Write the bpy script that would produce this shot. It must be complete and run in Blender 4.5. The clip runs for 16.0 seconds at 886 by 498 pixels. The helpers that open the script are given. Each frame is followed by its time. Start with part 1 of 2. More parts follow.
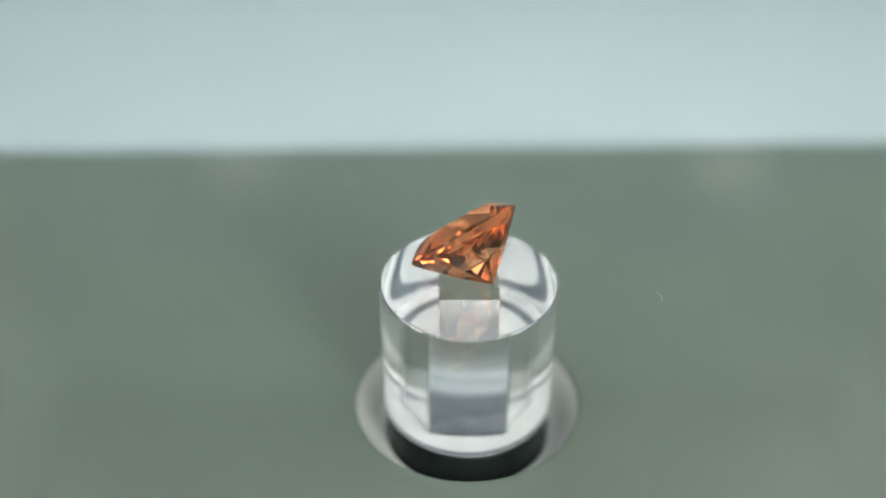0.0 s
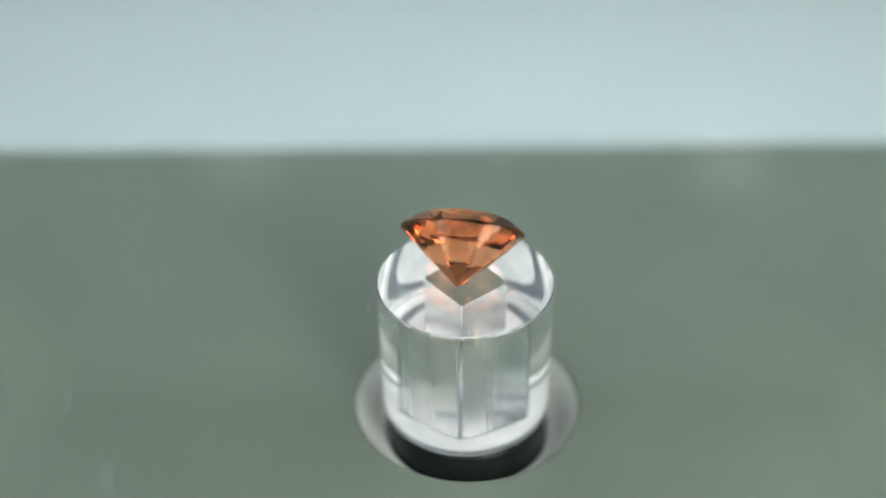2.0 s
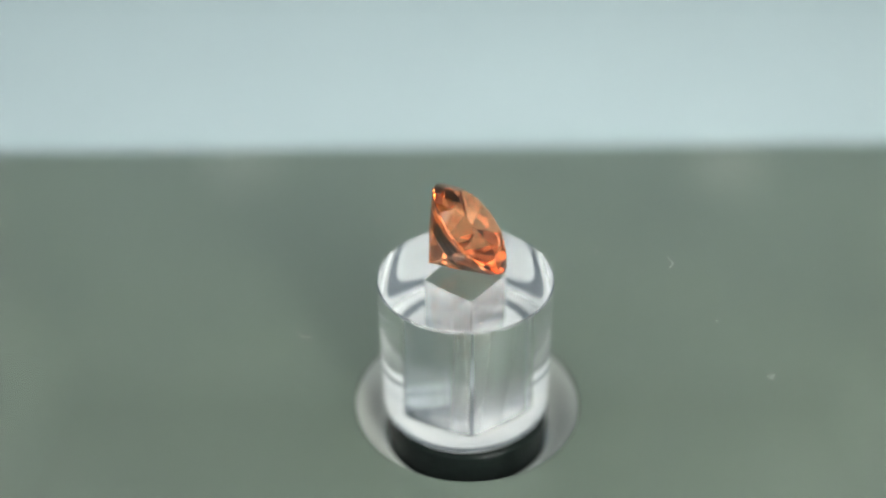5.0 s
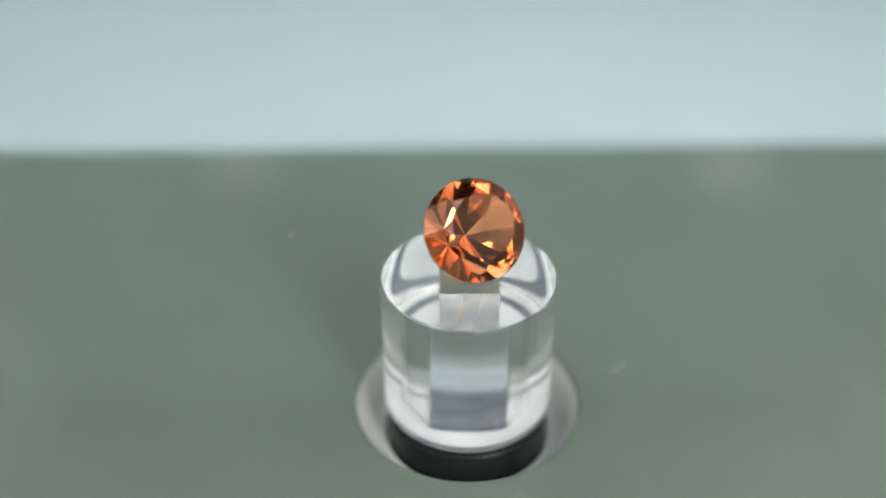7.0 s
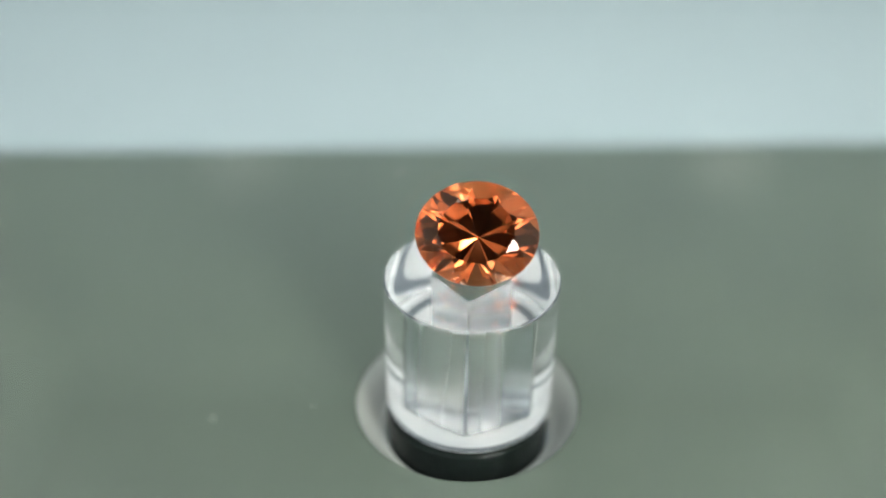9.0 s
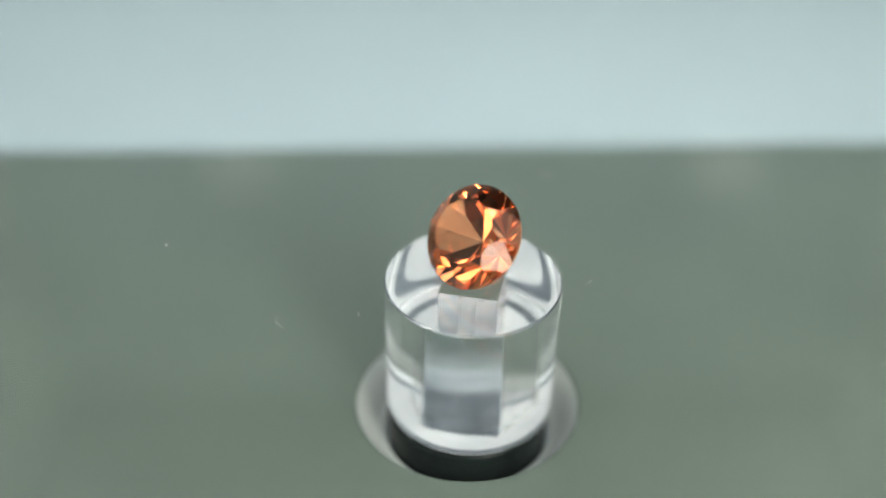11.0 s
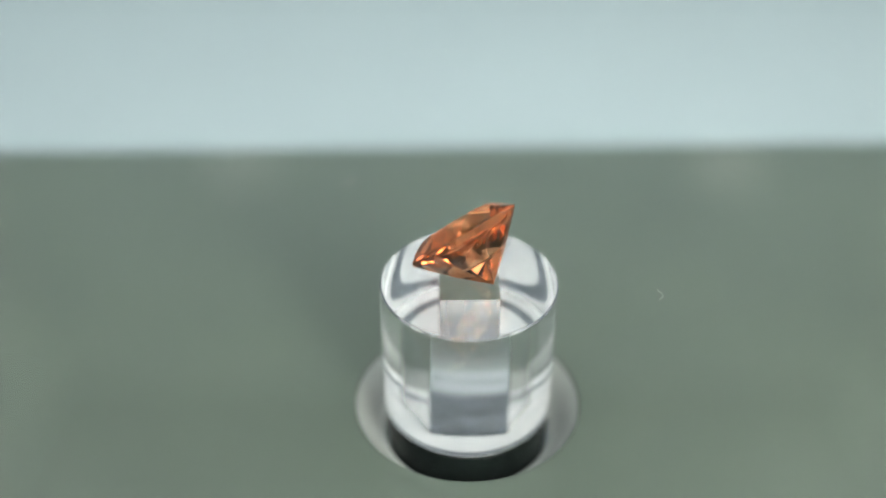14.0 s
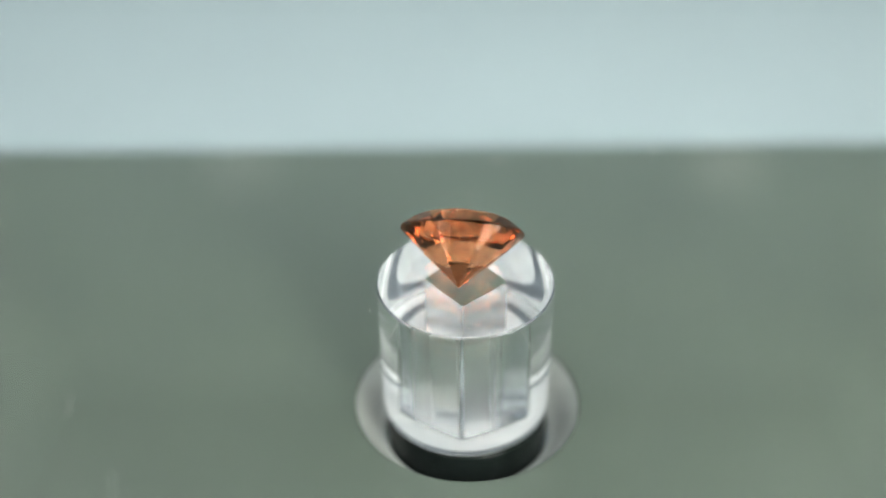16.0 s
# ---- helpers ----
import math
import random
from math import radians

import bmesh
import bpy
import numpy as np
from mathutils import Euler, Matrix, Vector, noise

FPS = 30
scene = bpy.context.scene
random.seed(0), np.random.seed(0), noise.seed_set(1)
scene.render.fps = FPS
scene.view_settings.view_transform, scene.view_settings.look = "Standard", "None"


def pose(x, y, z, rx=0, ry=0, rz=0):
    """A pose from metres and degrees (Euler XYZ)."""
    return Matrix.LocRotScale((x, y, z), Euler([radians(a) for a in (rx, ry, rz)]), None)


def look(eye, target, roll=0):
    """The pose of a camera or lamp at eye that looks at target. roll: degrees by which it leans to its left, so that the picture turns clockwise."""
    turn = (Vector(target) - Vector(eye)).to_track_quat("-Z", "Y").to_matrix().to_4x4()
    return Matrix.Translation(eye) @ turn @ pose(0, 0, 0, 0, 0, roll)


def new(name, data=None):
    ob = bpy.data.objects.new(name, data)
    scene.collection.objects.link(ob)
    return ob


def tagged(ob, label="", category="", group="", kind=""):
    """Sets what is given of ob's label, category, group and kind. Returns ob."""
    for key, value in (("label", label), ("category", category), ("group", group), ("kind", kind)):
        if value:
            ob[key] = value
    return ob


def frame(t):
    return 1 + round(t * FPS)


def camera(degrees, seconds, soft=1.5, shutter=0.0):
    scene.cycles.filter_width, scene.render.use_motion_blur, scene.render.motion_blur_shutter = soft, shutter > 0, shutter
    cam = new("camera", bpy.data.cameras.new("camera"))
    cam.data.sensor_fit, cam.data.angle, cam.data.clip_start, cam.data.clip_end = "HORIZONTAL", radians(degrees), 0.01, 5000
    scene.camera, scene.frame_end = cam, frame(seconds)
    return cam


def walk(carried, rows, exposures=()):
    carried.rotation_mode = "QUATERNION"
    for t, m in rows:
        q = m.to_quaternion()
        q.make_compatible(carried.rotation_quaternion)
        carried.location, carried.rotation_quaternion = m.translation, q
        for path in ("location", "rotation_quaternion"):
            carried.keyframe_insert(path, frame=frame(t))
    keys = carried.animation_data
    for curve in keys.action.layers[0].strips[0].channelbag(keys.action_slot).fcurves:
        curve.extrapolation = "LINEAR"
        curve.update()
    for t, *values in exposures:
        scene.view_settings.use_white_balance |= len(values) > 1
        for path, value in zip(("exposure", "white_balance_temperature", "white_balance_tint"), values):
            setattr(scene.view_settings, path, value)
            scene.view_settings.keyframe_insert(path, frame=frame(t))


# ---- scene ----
D = 0.012                       # diameter of the acrylic pedestal: all lengths below in metres
TURN = -25.62                   # degrees a second, clockwise seen from above

# ---- camera: stands still on a stand, close before the stone ----
cam = camera(42.81, 16.0, soft=1.7)
EYE = Vector((-0.00175, -0.06098, 0.05760))
AIM = Vector((-0.00175, -0.00228, 0.01591))
walk(cam, [(0.0, look(EYE, AIM)), (16.0, look(EYE, AIM))])
cam.data.dof.use_dof = True
cam.data.dof.focus_distance = 0.0735
cam.data.dof.aperture_fstop = 10.0

# ---- light: a white light box with lamp panels above ----
world = bpy.data.worlds.new("room_light")
scene.world = world
world.use_nodes = True
world.node_tree.nodes["Background"].inputs[0].default_value = (0.80, 0.90, 1.0, 1)
world.node_tree.nodes["Background"].inputs[1].default_value = 0.25
scene.view_settings.exposure = 0.0


def lamp(name, at, aim, wide, deep, watts, colour):
    data = bpy.data.lights.new(name, "AREA")
    data.shape, data.size, data.size_y, data.energy, data.color = "RECTANGLE", wide, deep, watts, colour
    ob = new(name, data)
    ob.matrix_world = look(at, aim)
    return ob


lamp("panel_light", (-0.085, -0.150, 0.120), (0, 0, 0.01), 0.055, 0.055, 0.08, (0.93, 1.0, 1.02))
lamp("panel_light", (0.090, -0.150, 0.115), (0.01, 0, 0.01), 0.055, 0.055, 0.42, (1.01, 1.0, 0.93))
for x, watts in ((-0.085, 0.16), (0.0, 0.058), (0.085, 0.155)):       # three bars under the ceiling
    lamp("bar_light", (x, 0.015, 0.222), (x, 0.015, 0.0), 0.058, 0.25, watts, (0.97, 1.0, 1.02))
lamp("spot_light", (-0.0556, 0.20, 0.126), (-0.021, 0.0326, 0), 0.018, 0.012, 0.00016, (1.0, 0.93, 0.88))
lamp("spot_light", (0.0751, 0.20, 0.126), (0.0258, 0.0326, 0), 0.018, 0.012, 0.00022, (1.0, 0.93, 0.86))


# ---- materials ----
def material(name, colour=(0.8, 0.8, 0.8), rough=0.5, metal=0.0, transmission=0.0, ior=1.45):
    m = bpy.data.materials.new(name)
    m.use_nodes = True
    b = m.node_tree.nodes["Principled BSDF"]
    b.inputs["Base Color"].default_value = (*colour, 1)
    b.inputs["Roughness"].default_value = rough
    b.inputs["Metallic"].default_value = metal
    b.inputs["Transmission Weight"].default_value = transmission
    b.inputs["IOR"].default_value = ior
    return m


def nodes_of(m):
    return m.node_tree.nodes, m.node_tree.links, m.node_tree.nodes["Principled BSDF"]


def noise_ramp(m, scale, lo, hi, detail=4.0, coords="Object"):
    """A noise in the thing's own space, spread between two values."""
    n, l, b = nodes_of(m)
    tc = n.new("ShaderNodeTexCoord")
    tex = n.new("ShaderNodeTexNoise")
    tex.inputs["Scale"].default_value, tex.inputs["Detail"].default_value = scale, detail
    l.new(tc.outputs[coords], tex.inputs["Vector"])
    mr = n.new("ShaderNodeMapRange")
    mr.inputs["From Min"].default_value, mr.inputs["From Max"].default_value = 0.3, 0.7
    mr.inputs["To Min"].default_value, mr.inputs["To Max"].default_value = lo, hi
    l.new(tex.outputs["Fac"], mr.inputs["Value"])
    return mr.outputs["Result"]


def grain(m, scale, strength, distance=0.00002):
    n, l, b = nodes_of(m)
    bump = n.new("ShaderNodeBump")
    bump.inputs["Strength"].default_value, bump.inputs["Distance"].default_value = strength, distance
    l.new(noise_ramp(m, scale, 0, 1), bump.inputs["Height"])
    l.new(bump.outputs["Normal"], b.inputs["Normal"])


def mottled(m, low, high, scale):
    n, l, b = nodes_of(m)
    mix = n.new("ShaderNodeMix")
    mix.data_type = "RGBA"
    mix.inputs["A"].default_value, mix.inputs["B"].default_value = (*low, 1), (*high, 1)
    l.new(noise_ramp(m, scale, 0, 1), mix.inputs["Factor"])
    l.new(mix.outputs["Result"], b.inputs["Base Color"])


ACRYLIC = material("clear_acrylic", (0.98, 0.995, 0.995), 0.0, transmission=1.0, ior=1.49)
GLASS = material("clear_glass", (0.975, 0.99, 0.985), 0.0, transmission=1.0, ior=1.5)
DUST = material("pale_dust", (0.88, 0.88, 0.86), 0.9)
FIBRE = material("grey_lint", (0.44, 0.44, 0.42), 0.9)
MILLED = bpy.data.materials.new("milled_acrylic")      # cutter marks make it slightly frosted
MILLED.use_nodes = True
mn, ml = MILLED.node_tree.nodes, MILLED.node_tree.links
frost, haze = mn.new("ShaderNodeBsdfTranslucent"), mn.new("ShaderNodeMixShader")
clear = mn["Principled BSDF"]
clear.inputs["Base Color"].default_value = (0.80, 0.85, 0.89, 1)
clear.inputs["Roughness"].default_value, clear.inputs["Transmission Weight"].default_value, clear.inputs["IOR"].default_value = 0.21, 1.0, 1.49
frost.inputs["Color"].default_value = (0.90, 0.96, 0.97, 1)
streaks = mn.new("ShaderNodeTexWave")
streaks.bands_direction, streaks.inputs["Scale"].default_value, streaks.inputs["Distortion"].default_value, streaks.inputs["Detail"].default_value = "DIAGONAL", 160.0, 6.0, 3.0
where, amount = mn.new("ShaderNodeTexCoord"), mn.new("ShaderNodeMapRange")
amount.inputs["To Min"].default_value, amount.inputs["To Max"].default_value = 0.0, 0.04
flat = mn.new("ShaderNodeVectorMath")
flat.operation = "MULTIPLY"
flat.inputs[1].default_value = (1.0, 1.0, 0.05)
ml.new(where.outputs["Object"], flat.inputs[0])
ml.new(flat.outputs[0], streaks.inputs["Vector"])
ml.new(streaks.outputs["Fac"], amount.inputs["Value"])
ml.new(amount.outputs["Result"], haze.inputs["Fac"])
ml.new(clear.outputs[0], haze.inputs[1])
ml.new(frost.outputs[0], haze.inputs[2])
furrows, relief = mn.new("ShaderNodeTexNoise"), mn.new("ShaderNodeBump")
furrows.inputs["Scale"].default_value, furrows.inputs["Detail"].default_value = 900.0, 4.0
relief.inputs["Strength"].default_value, relief.inputs["Distance"].default_value = 0.6, 0.00006
ml.new(flat.outputs[0], furrows.inputs["Vector"])
ml.new(furrows.outputs["Fac"], relief.inputs["Height"])
ml.new(relief.outputs["Normal"], clear.inputs["Normal"])
ml.new(haze.outputs[0], mn["Material Output"].inputs["Surface"])
STONE = bpy.data.materials.new("orange_gemstone")
STONE.use_nodes = True
sn, sl = STONE.node_tree.nodes, STONE.node_tree.links
sn.remove(sn["Principled BSDF"])
tinted, bright, both = sn.new("ShaderNodeBsdfGlass"), sn.new("ShaderNodeBsdfPrincipled"), sn.new("ShaderNodeMixShader")
tinted.inputs["Color"].default_value, tinted.inputs["IOR"].default_value, tinted.inputs["Roughness"].default_value = (0.94, 0.50, 0.28, 1), 1.77, 0.0
bright.inputs["Base Color"].default_value, bright.inputs["IOR"].default_value, bright.inputs["Roughness"].default_value = (0.97, 0.63, 0.39, 1), 1.77, 0.0
bright.inputs["Transmission Weight"].default_value = 1.0
both.inputs["Fac"].default_value = 0.38
sl.new(tinted.outputs[0], both.inputs[1])
sl.new(bright.outputs[0], both.inputs[2])
sl.new(both.outputs[0], sn["Material Output"].inputs["Surface"])
PLATE = material("dark_satin_plate", (0.08, 0.10, 0.09), 0.28, ior=1.8)
mottled(PLATE, (0.061, 0.079, 0.062), (0.074, 0.095, 0.073), 60)
BOND = material("white_adhesive", (0.82, 0.84, 0.85), 0.5)
mottled(BOND, (0.74, 0.77, 0.79), (0.97, 0.975, 0.98), 420)
BOND.node_tree.nodes["Principled BSDF"].inputs["Specular IOR Level"].default_value = 0.1
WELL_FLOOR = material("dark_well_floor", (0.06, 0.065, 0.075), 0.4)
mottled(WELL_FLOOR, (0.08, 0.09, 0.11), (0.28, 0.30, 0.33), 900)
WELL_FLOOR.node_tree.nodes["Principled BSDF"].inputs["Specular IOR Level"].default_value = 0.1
GROOVE = material("mottled_grey", (0.2, 0.22, 0.25), 0.6)
mottled(GROOVE, (0.11, 0.13, 0.155), (0.26, 0.29, 0.33), 900)
HUB = material("black_gloss", (0.005, 0.008, 0.007), 0.18)
HUB.node_tree.nodes["Principled BSDF"].inputs["Specular IOR Level"].default_value = 0.15
PAD = material("satin_pad", (0.90, 0.91, 0.92), 0.36, metal=0.35)
grain(PAD, 3000, 0.12)
BEZEL = material("satin_grey_metal", (0.36, 0.38, 0.36), 0.4)
WALL = material("dull_wall", (0.30, 0.31, 0.31), 0.8)
mottled(WALL, (0.52, 0.53, 0.53), (0.57, 0.58, 0.58), 9)
SWEEP = material("white_backdrop", (0.70, 0.72, 0.71), 0.7)
mottled(SWEEP, (0.305, 0.37, 0.38), (0.32, 0.39, 0.40), 25)
ROOM = material("dark_room", (0.06, 0.06, 0.06), 0.8)
mottled(ROOM, (0.055, 0.055, 0.055), (0.075, 0.075, 0.075), 9)


# ---- helpers of this scene ----
def finish(name, bm, mat, parent=None, label="", smooth=False):
    bmesh.ops.recalc_face_normals(bm, faces=bm.faces)
    me = bpy.data.meshes.new(name)
    bm.to_mesh(me)
    bm.free()
    me.materials.append(mat)
    if smooth:
        me.shade_smooth()
        me.set_sharp_from_angle(angle=radians(30))
    ob = new(name, me)
    ob.parent = parent
    if label:
        ob["label"] = label
    return ob


def part(name, bm, mat, parent, label="", smooth=False):
    return finish(name, bm, mat, parent, label, smooth)


def block(bm, x0, x1, y0, y1, z0, z1):
    m = Matrix.Translation(((x0 + x1) / 2, (y0 + y1) / 2, (z0 + z1) / 2)) @ Matrix.Diagonal((x1 - x0, y1 - y0, z1 - z0, 1))
    return bmesh.ops.create_cube(bm, size=1, matrix=m)["verts"]


def turned(bm, profile, n=128):
    """A solid of revolution round z from (radius, height) pairs; a zero radius closes it."""
    rings = []
    for r, z in profile:
        if r == 0:
            rings.append([bm.verts.new((0, 0, z))])
        else:
            rings.append([bm.verts.new((r * math.cos(2 * math.pi * i / n), r * math.sin(2 * math.pi * i / n), z)) for i in range(n)])
    for a, b in zip(rings, rings[1:]):
        for i in range(n):
            j = (i + 1) % n
            q = [a[i % len(a)], a[j % len(a)], b[j % len(b)], b[i % len(b)]]
            q = [v for k, v in enumerate(q) if v not in q[:k]]
            if len(q) > 2:
                bm.faces.new(q)


# ---- structure: table, plate with its round hole, light-box walls ----
def table():
    bm = bmesh.new()
    block(bm, -0.139, 0.139, -0.219, 0.239, -0.020, -0.0036)
    return tagged(finish("table", bm, SWEEP), "pale blue-grey matt table top behind the dark plate", "table", kind="structure")


def plate():
    """A straight-edged dark sheet with a round hole."""
    bm = bmesh.new()
    n, thick = 192, 0.0036
    r0, bev = 0.00805, 0.00025
    rows = []
    # outer straight edges: the far edge lies 36 mm behind the hole and is turned by half a degree
    def border(a):
        c, s = math.cos(a), math.sin(a)
        far = 0.0356
        k = min(0.13 / max(abs(c), 1e-9), (far if s > 0 else 0.16) / max(abs(s), 1e-9))
        x, y = c * k, s * k
        return x, y + (x * 0.0205 if y > far - 1e-6 else 0)
    for i in range(n):
        a = 2 * math.pi * i / n + 0.0001
        c, s = math.cos(a), math.sin(a)
        x, y = border(a)
        lip = [(r0 + bev * (1 - math.sin(q)), -bev * (1 - math.cos(q))) for q in (k * math.pi / 16 for k in range(8, -1, -1))]
        ring = [(r0 * c, r0 * s, -thick)] + [(r * c, r * s, z) for r, z in lip] + [(x, y, 0), (x, y, -thick)]
        rows.append([bm.verts.new(p) for p in ring])
    for i in range(n):
        a, b = rows[i], rows[(i + 1) % n]
        for k in range(len(a)):
            bm.faces.new((a[k], a[(k + 1) % len(a)], b[(k + 1) % len(a)], b[k]))
    return tagged(finish("display_plate", bm, PLATE, smooth=True), "dark grey-green satin plate with a round-lipped hole", "plate", kind="structure")


def light_box():
    for name, mat, box in (("wall_back", SWEEP, (-0.14, 0.14, 0.24, 0.246, -0.02, 0.24)), ("wall_left", WALL, (-0.146, -0.14, -0.22, 0.246, -0.02, 0.24)),
                           ("wall_right", WALL, (0.14, 0.146, -0.22, 0.246, -0.02, 0.24)), ("wall_front", ROOM, (-0.146, 0.146, -0.226, -0.22, -0.02, 0.24)),
                           ("ceiling", ROOM, (-0.146, 0.146, -0.226, 0.246, 0.24, 0.246))):
        bm = bmesh.new()
        block(bm, *box)
        tagged(finish(name, bm, mat), "plain matt wall of the photo booth", "wall", kind="structure")


def bezel():
    """The liner of the hole, a dished ring that narrows towards its foot."""
    bm = bmesh.new()
    top, foot, drop = 0.00803, 0.0061, 0.0025
    dish = [(top - (top - foot) * k / 12, -0.0002 - drop * math.sin(k / 12 * math.pi / 2) ** 1.2) for k in range(13)]
    turned(bm, dish + [(foot, -0.0035), (top, -0.0035), dish[0]], 160)
    bmesh.ops.remove_doubles(bm, verts=bm.verts, dist=1e-7)
    return tagged(finish("bezel_ring", bm, BEZEL, smooth=True), "satin grey dished ring lining the plate's hole", "ring")


# ---- things ----
def hub():
    bm = bmesh.new()
    R = 0.488 * D
    turned(bm, [(0, -0.0036), (R, -0.0036), (R, -0.0003), (R - 0.0001, -0.0002), (0, -0.0002)])
    base = tagged(new("turntable"), "small glossy black turntable hub with satin silver pad", "turntable")
    part("hub", bm, HUB, base, "glossy black hub", smooth=True)
    bm = bmesh.new()
    turned(bm, [(0, -0.0002), (0.44 * D, -0.0002), (0.44 * D, -0.00012), (0, -0.00012)])
    part("pad", bm, PAD, base, "satin silver pad", smooth=True)
    return base


def pedestal():
    """Clear cylinder with a square well milled into its top."""
    base = tagged(new("display_pedestal"), "clear polished acrylic cylinder with a square well on a black hub", "display stand")
    R, H, s, floor, b = 0.5 * D, 0.897 * D, 0.168 * D, 0.012 * D, 0.00012
    bm = bmesh.new()
    n = 360
    ring = lambda r, z: [bm.verts.new((r * math.cos(2 * math.pi * (i + .5) / n), r * math.sin(2 * math.pi * (i + .5) / n), z)) for i in range(n)]
    rc = 0.012 * D
    def square_ring(z):
        # a square with rounded corners, one point on each spoke
        out = []
        for i in range(n):
            a = 2 * math.pi * (i + .5) / n
            c, q = math.cos(a), math.sin(a)
            k = s / max(abs(c), abs(q))
            if k * min(abs(c), abs(q)) > s - rc:
                m = (s - rc) * (abs(c) + abs(q))
                k = m + math.sqrt(max(m * m - 2 * (s - rc) ** 2 + rc * rc, 0))
            out.append((c * k, q * k, z))
        return [bm.verts.new(p) for p in out]
    rings = [ring(0.385 * D, 0), ring(0.442 * D, 0), ring(R - 0.00030, 0), ring(R, 0.00036), ring(R, H - b), ring(R - b, H), square_ring(H), square_ring(floor)]
    for a, c in zip(rings, rings[1:]):
        for i in range(n):
            bm.faces.new((a[i], a[(i + 1) % n], c[(i + 1) % n], c[i]))
    bm.faces.new(rings[0])
    bm.faces.new(rings[-1])
    # the foot is bonded to the hub with white adhesive, but for a dark ring near its edge
    for f in bm.faces:
        if all(v.co.z < 1e-7 for v in f.verts):
            r = f.verts[0].co.xy.length, f.verts[1].co.xy.length, f.verts[2].co.xy.length
            f.material_index = 4 if len(f.verts) == 4 and min(r) < 0.39 * D else 2
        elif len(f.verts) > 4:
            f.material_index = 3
        elif all(v.co.z < 0.0004 and v.co.xy.length > 0.4 * D for v in f.verts):
            f.material_index = 2
    bmesh.ops.remove_doubles(bm, verts=bm.verts, dist=1e-7)
    for f in bm.faces:
        if len(f.verts) == 4 and all(max(abs(v.co.x), abs(v.co.y)) < s + 1e-6 and v.co.z > floor - 1e-6 for v in f.verts):
            f.material_index = 1
    body = part("cylinder", bm, ACRYLIC, base, smooth=True)
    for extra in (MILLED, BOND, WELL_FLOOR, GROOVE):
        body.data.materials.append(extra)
    # dark flattened blotches near the corners at the foot of the well's walls
    rng = random.Random(11)
    for wall in range(4):
        for side in (-1, 1):
            bm = bmesh.new()
            for k in range(3):
                u, z, w = side * (s - rng.uniform(0.00022, 0.00060)), floor + rng.uniform(0.0001, 0.0005), rng.uniform(0.00010, 0.00022)
                m = pose(0, 0, 0, 0, 0, 90 * wall) @ pose(s - 0.00004, u, z) @ Matrix.Diagonal((0.15, 1.0, rng.uniform(1.2, 2.2), 1))
                bmesh.ops.create_icosphere(bm, subdivisions=2, radius=w, matrix=m)
            part("residue", bm, GROOVE, body, "dark blotch at the foot of the well wall", smooth=True)
    # scratches on the polished side: direction round the axis, then sideways and height at both ends
    for az, u0, z0, u1, z1 in ((-90, -0.075, 0.70, 0.02, 0.88), (0, -0.05, 0.88, 0.03, 0.71), (150, 0.30, 0.87, 0.26, 0.35)):
        bm = bmesh.new()
        pts = []
        for k in range(9):
            f = k / 8
            u, z = u0 + (u1 - u0) * f + 0.008 * math.sin(3.1 * f), z0 + (z1 - z0) * f
            a = radians(az) + u / 0.5
            pts.append(Vector((0.5005 * D * math.cos(a), 0.5005 * D * math.sin(a), z * D)))
        thread(bm, pts, 0.000012)
        part("scratch", bm, FIBRE, body, "fine pale scratch")
    return base


GLASS_TOP, GLASS_UNDER = 0.985 * D + 0.0012, 0.897 * D + 0.00016


def glass_disc():
    """The clear disc on the pedestal, wider than the view."""
    bm = bmesh.new()
    turned(bm, [(0, GLASS_UNDER), (0.1046, GLASS_UNDER), (0.105, GLASS_UNDER + 0.0004), (0.105, GLASS_TOP - 0.0004), (0.1046, GLASS_TOP), (0, GLASS_TOP)], 192)
    ob = tagged(finish("glass_disc", bm, GLASS, smooth=True), "thin clear glass disc with dust lying on the pedestal", "glass disc")
    ob.visible_shadow = False
    return ob


def thread(bm, points, r):
    """A thin round fibre through the points."""
    rings = []
    for i, p in enumerate(points):
        d = (points[min(i + 1, len(points) - 1)] - points[max(i - 1, 0)]).normalized()
        u = d.cross(Vector((0, 0, 1))).normalized()
        w = d.cross(u)
        rings.append([bm.verts.new(p + r * (math.cos(k * math.pi / 3) * u + math.sin(k * math.pi / 3) * w)) for k in range(6)])
    for a, b in zip(rings, rings[1:]):
        for k in range(len(a)):
            bm.faces.new((a[k], a[(k + 1) % len(a)], b[(k + 1) % len(a)], b[k]))
    bm.faces.new(rings[0])
    bm.faces.new(rings[-1])


def polar(mm, degrees_round, z=0.0):
    return Vector((mm * 0.001 * math.cos(radians(degrees_round)), mm * 0.001 * math.sin(radians(degrees_round)), z))


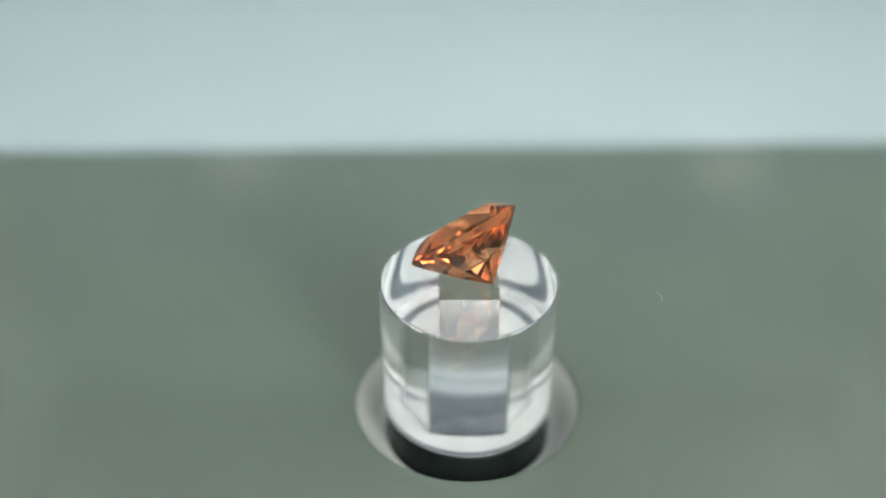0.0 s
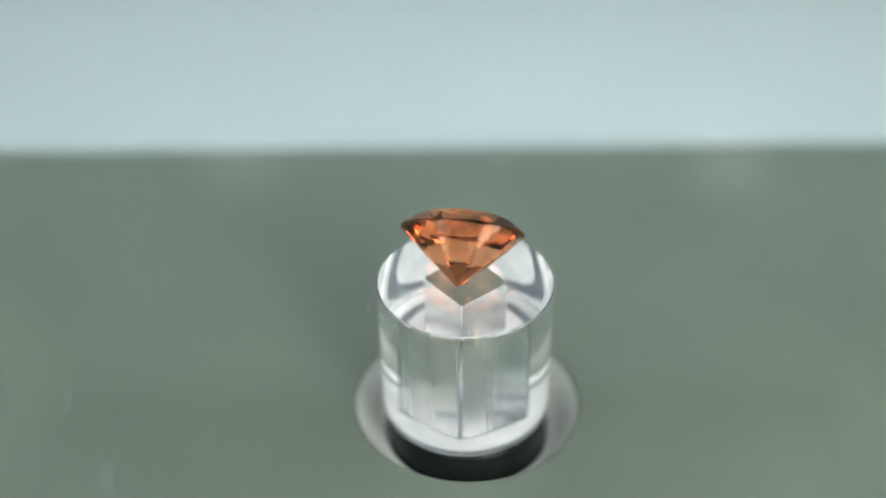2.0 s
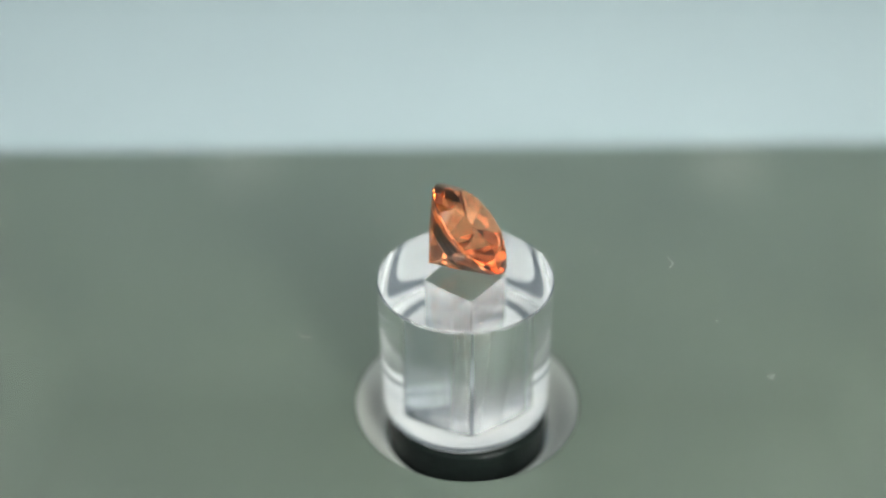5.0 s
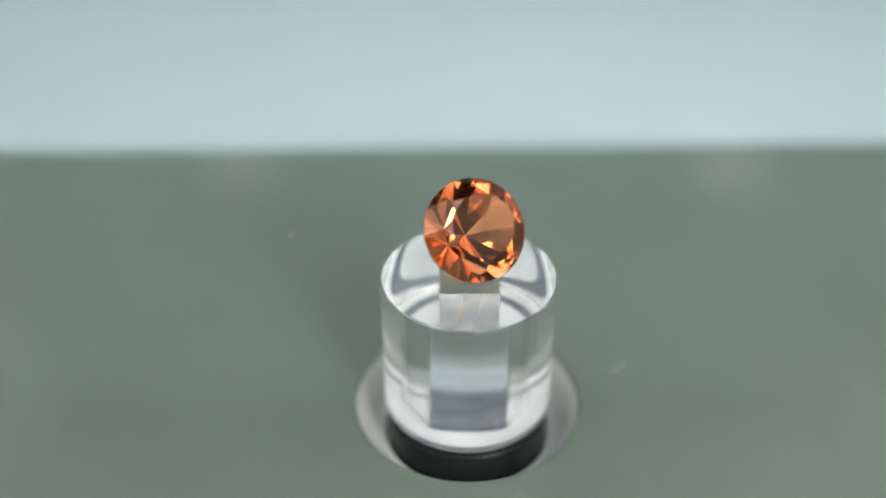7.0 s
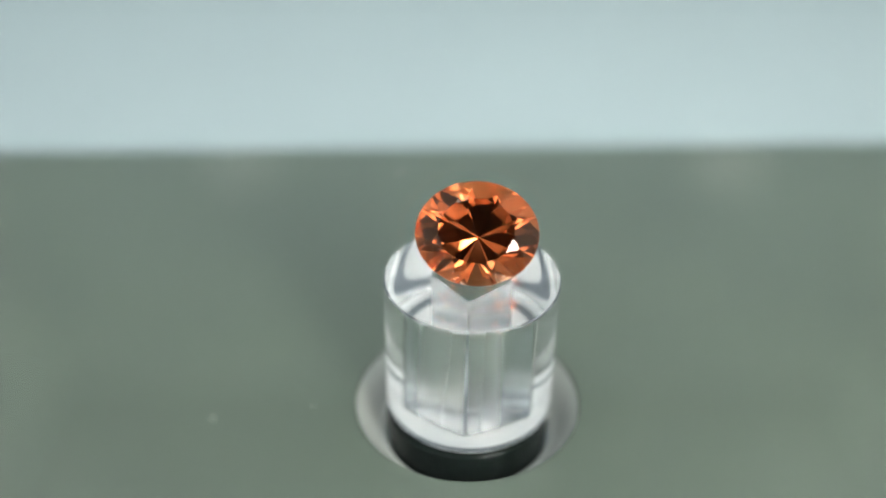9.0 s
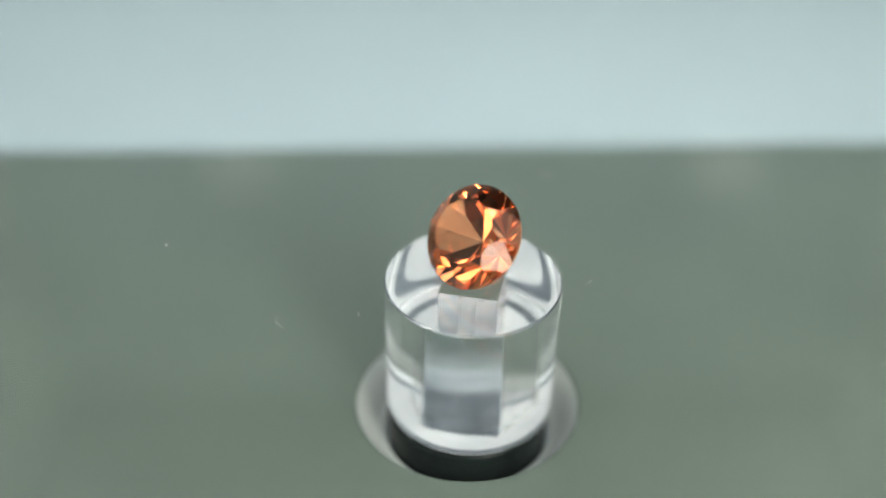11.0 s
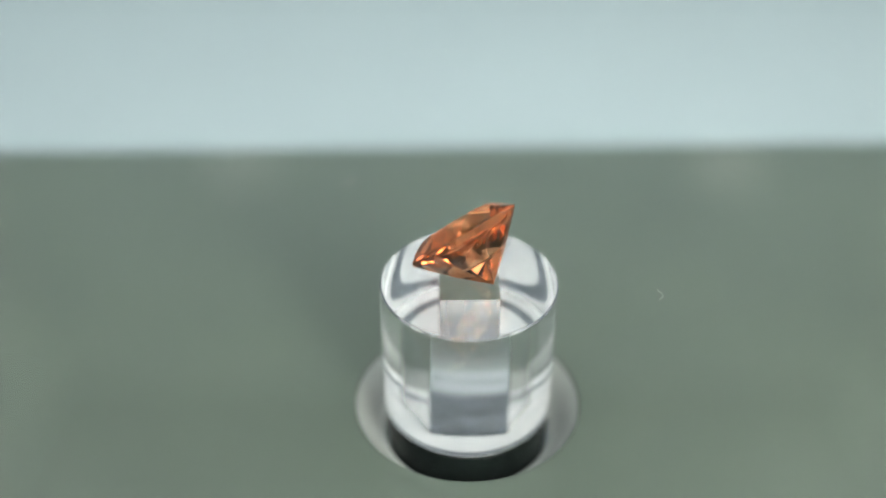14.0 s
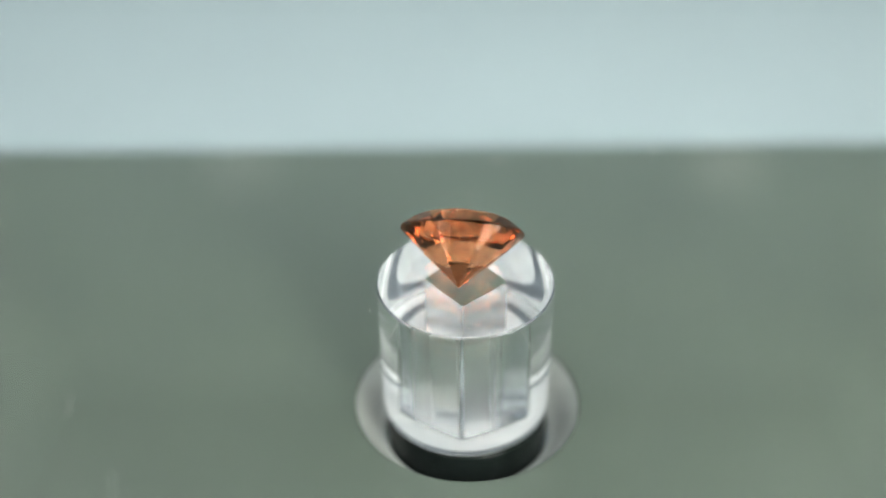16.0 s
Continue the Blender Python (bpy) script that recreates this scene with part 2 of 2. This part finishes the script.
def lint():
    """Specks and curled fibres that lie on the glass and turn with it."""
    bm = bmesh.new()
    top = GLASS_TOP
    for mm, az, size in ((20.8, 95.6, 0.10), (16.5, 106.8, 0.05), (24.5, 20, 0.04), (27.5, 205, 0.05), (18.5, 300, 0.03), (9.5, 60, 0.03)):
        m = Matrix.Translation(polar(mm, az, top + size * 0.0004)) @ Matrix.Diagonal((1.0, 0.8, 0.5, 1)) @ Matrix.Rotation(az, 4, "Z")
        bmesh.ops.create_icosphere(bm, subdivisions=1, radius=size * 0.001, matrix=m)
    specks = len(bm.faces)
    rng = random.Random(4)
    for mm, az, length, curl in ((12.7, 341.1, 1.5, 3.6), (13.3, 126.3, 1.7, 2.2), (26.9, 274, 2.2, 0.8), (26.4, 259, 1.8, 0.5), (7.9, 266, 0.6, 1.2), (8.7, 137.4, 0.5, 0.9)):
        at, heading, pts = polar(mm, az, top + 0.00002), radians(az + 40), []
        for k in range(12):
            pts.append(at.copy())
            heading += radians(curl * 57.3 / 12) * (1 if k < 8 else -1.5) + rng.uniform(-0.15, 0.15)
            at += Vector((math.cos(heading), math.sin(heading), 0)) * length * 0.001 / 12
        thread(bm, pts, 0.000020)
    bm.faces.ensure_lookup_table()
    for f in bm.faces[specks:]:
        f.material_index = 1
    ob = finish("lint", bm, DUST)
    ob.data.materials.append(FIBRE)
    return tagged(ob, "pale dust specks and curled fibres on the glass", "dust", kind="stuff")


def gemstone():
    """An oval brilliant, cut plane by plane from a round blank and then drawn out to an oval."""
    bm = bmesh.new()
    n = 96
    turned(bm, [(0, -1.5), (1, -1.5), (1, 1), (0, 1)], n)
    def cut(azimuth, angle, at):
        # a plane that leans by angle from the girdle plane and passes through the point at (radius, height)
        sign = 1 if angle > 0 else -1
        t = radians(abs(angle))
        no = Vector((math.sin(t) * math.cos(azimuth), math.sin(t) * math.sin(azimuth), sign * math.cos(t)))
        co = Vector((at[0] * math.cos(azimuth), at[0] * math.sin(azimuth), at[1]))
        g = bmesh.ops.bisect_plane(bm, geom=bm.verts[:] + bm.edges[:] + bm.faces[:], plane_co=co, plane_no=no, clear_outer=True, dist=1e-6)
        edges = [e for e in g["geom_cut"] if isinstance(e, bmesh.types.BMEdge) and e.is_boundary]
        if edges:
            bmesh.ops.contextual_create(bm, geom=edges)
    g = 0.012
    for k in range(8):
        cut(k * math.pi / 4, -44.5, (0, -1.0))
    for k in range(16):
        cut((k + .5) * math.pi / 8, -46.2, (1.0, -g - 0.005))
    cut(0, 0.001, (0, 0.275))
    for k in range(8):
        cut(k * math.pi / 4, 34.0, (1.0, g))
    for k in range(16):
        cut((k + .5) * math.pi / 8, 40.0, (1.0, g))
    for k in range(8):
        cut((k + .5) * math.pi / 4, 21.0, (0.60, 0.275))
    for v in bm.verts:
        v.co = (v.co.x * 0.29 * D, v.co.y * 0.34 * D, v.co.z * 0.315 * D)
    thing = tagged(new("gemstone"), "faceted orange-brown oval brilliant gemstone lying tilted on clear glass", "gemstone")
    bmesh.ops.recalc_face_normals(bm, faces=bm.faces)
    bm.normal_update()
    for name, belongs in (("table_facet", lambda n: n.z > 0.999), ("crown", lambda n: 0.05 < n.z <= 0.999), ("girdle", lambda n: abs(n.z) <= 0.05), ("pavilion", lambda n: n.z < -0.05)):
        piece = bm.copy()
        bmesh.ops.delete(piece, geom=[f for f in piece.faces if not belongs(f.normal)], context="FACES")
        me = bpy.data.meshes.new(name)
        piece.to_mesh(me)
        piece.free()
        me.materials.append(STONE)
        new(name, me).parent = thing
    bm.free()
    return thing


table()
plate()
bezel()
light_box()
HUB_THING, STAND, DISC, LINT, GEM = hub(), pedestal(), glass_disc(), lint(), gemstone()
LOWEST = min((pose(0, 0, 0, 0, 46.4, 0) @ v.co).z for o in GEM.children for v in o.data.vertices)


def motions():
    times = [0.5 * k for k in range(33)]
    walk(HUB_THING, [(t, pose(0, 0, 0, 0, 0, TURN * t)) for t in times])
    walk(STAND, [(t, pose(0, 0, 0, 0, 0, TURN * t) @ pose(0, -0.0126 * D, 0, 0.8, 0, 0)) for t in times])
    walk(DISC, [(t, pose(0, 0, 0, 0, 0, TURN * t)) for t in times])
    walk(LINT, [(t, pose(0, 0, 0, 0, 0, TURN * t)) for t in times])
    walk(GEM, [(t, pose(0, 0, 0, 0, 0, TURN * t) @ pose(-0.0325 * D, -0.0243 * D, GLASS_TOP - LOWEST, 0, 0, 133.97) @ pose(0, 0, 0, 0, 46.4, 0)) for t in times])


motions()
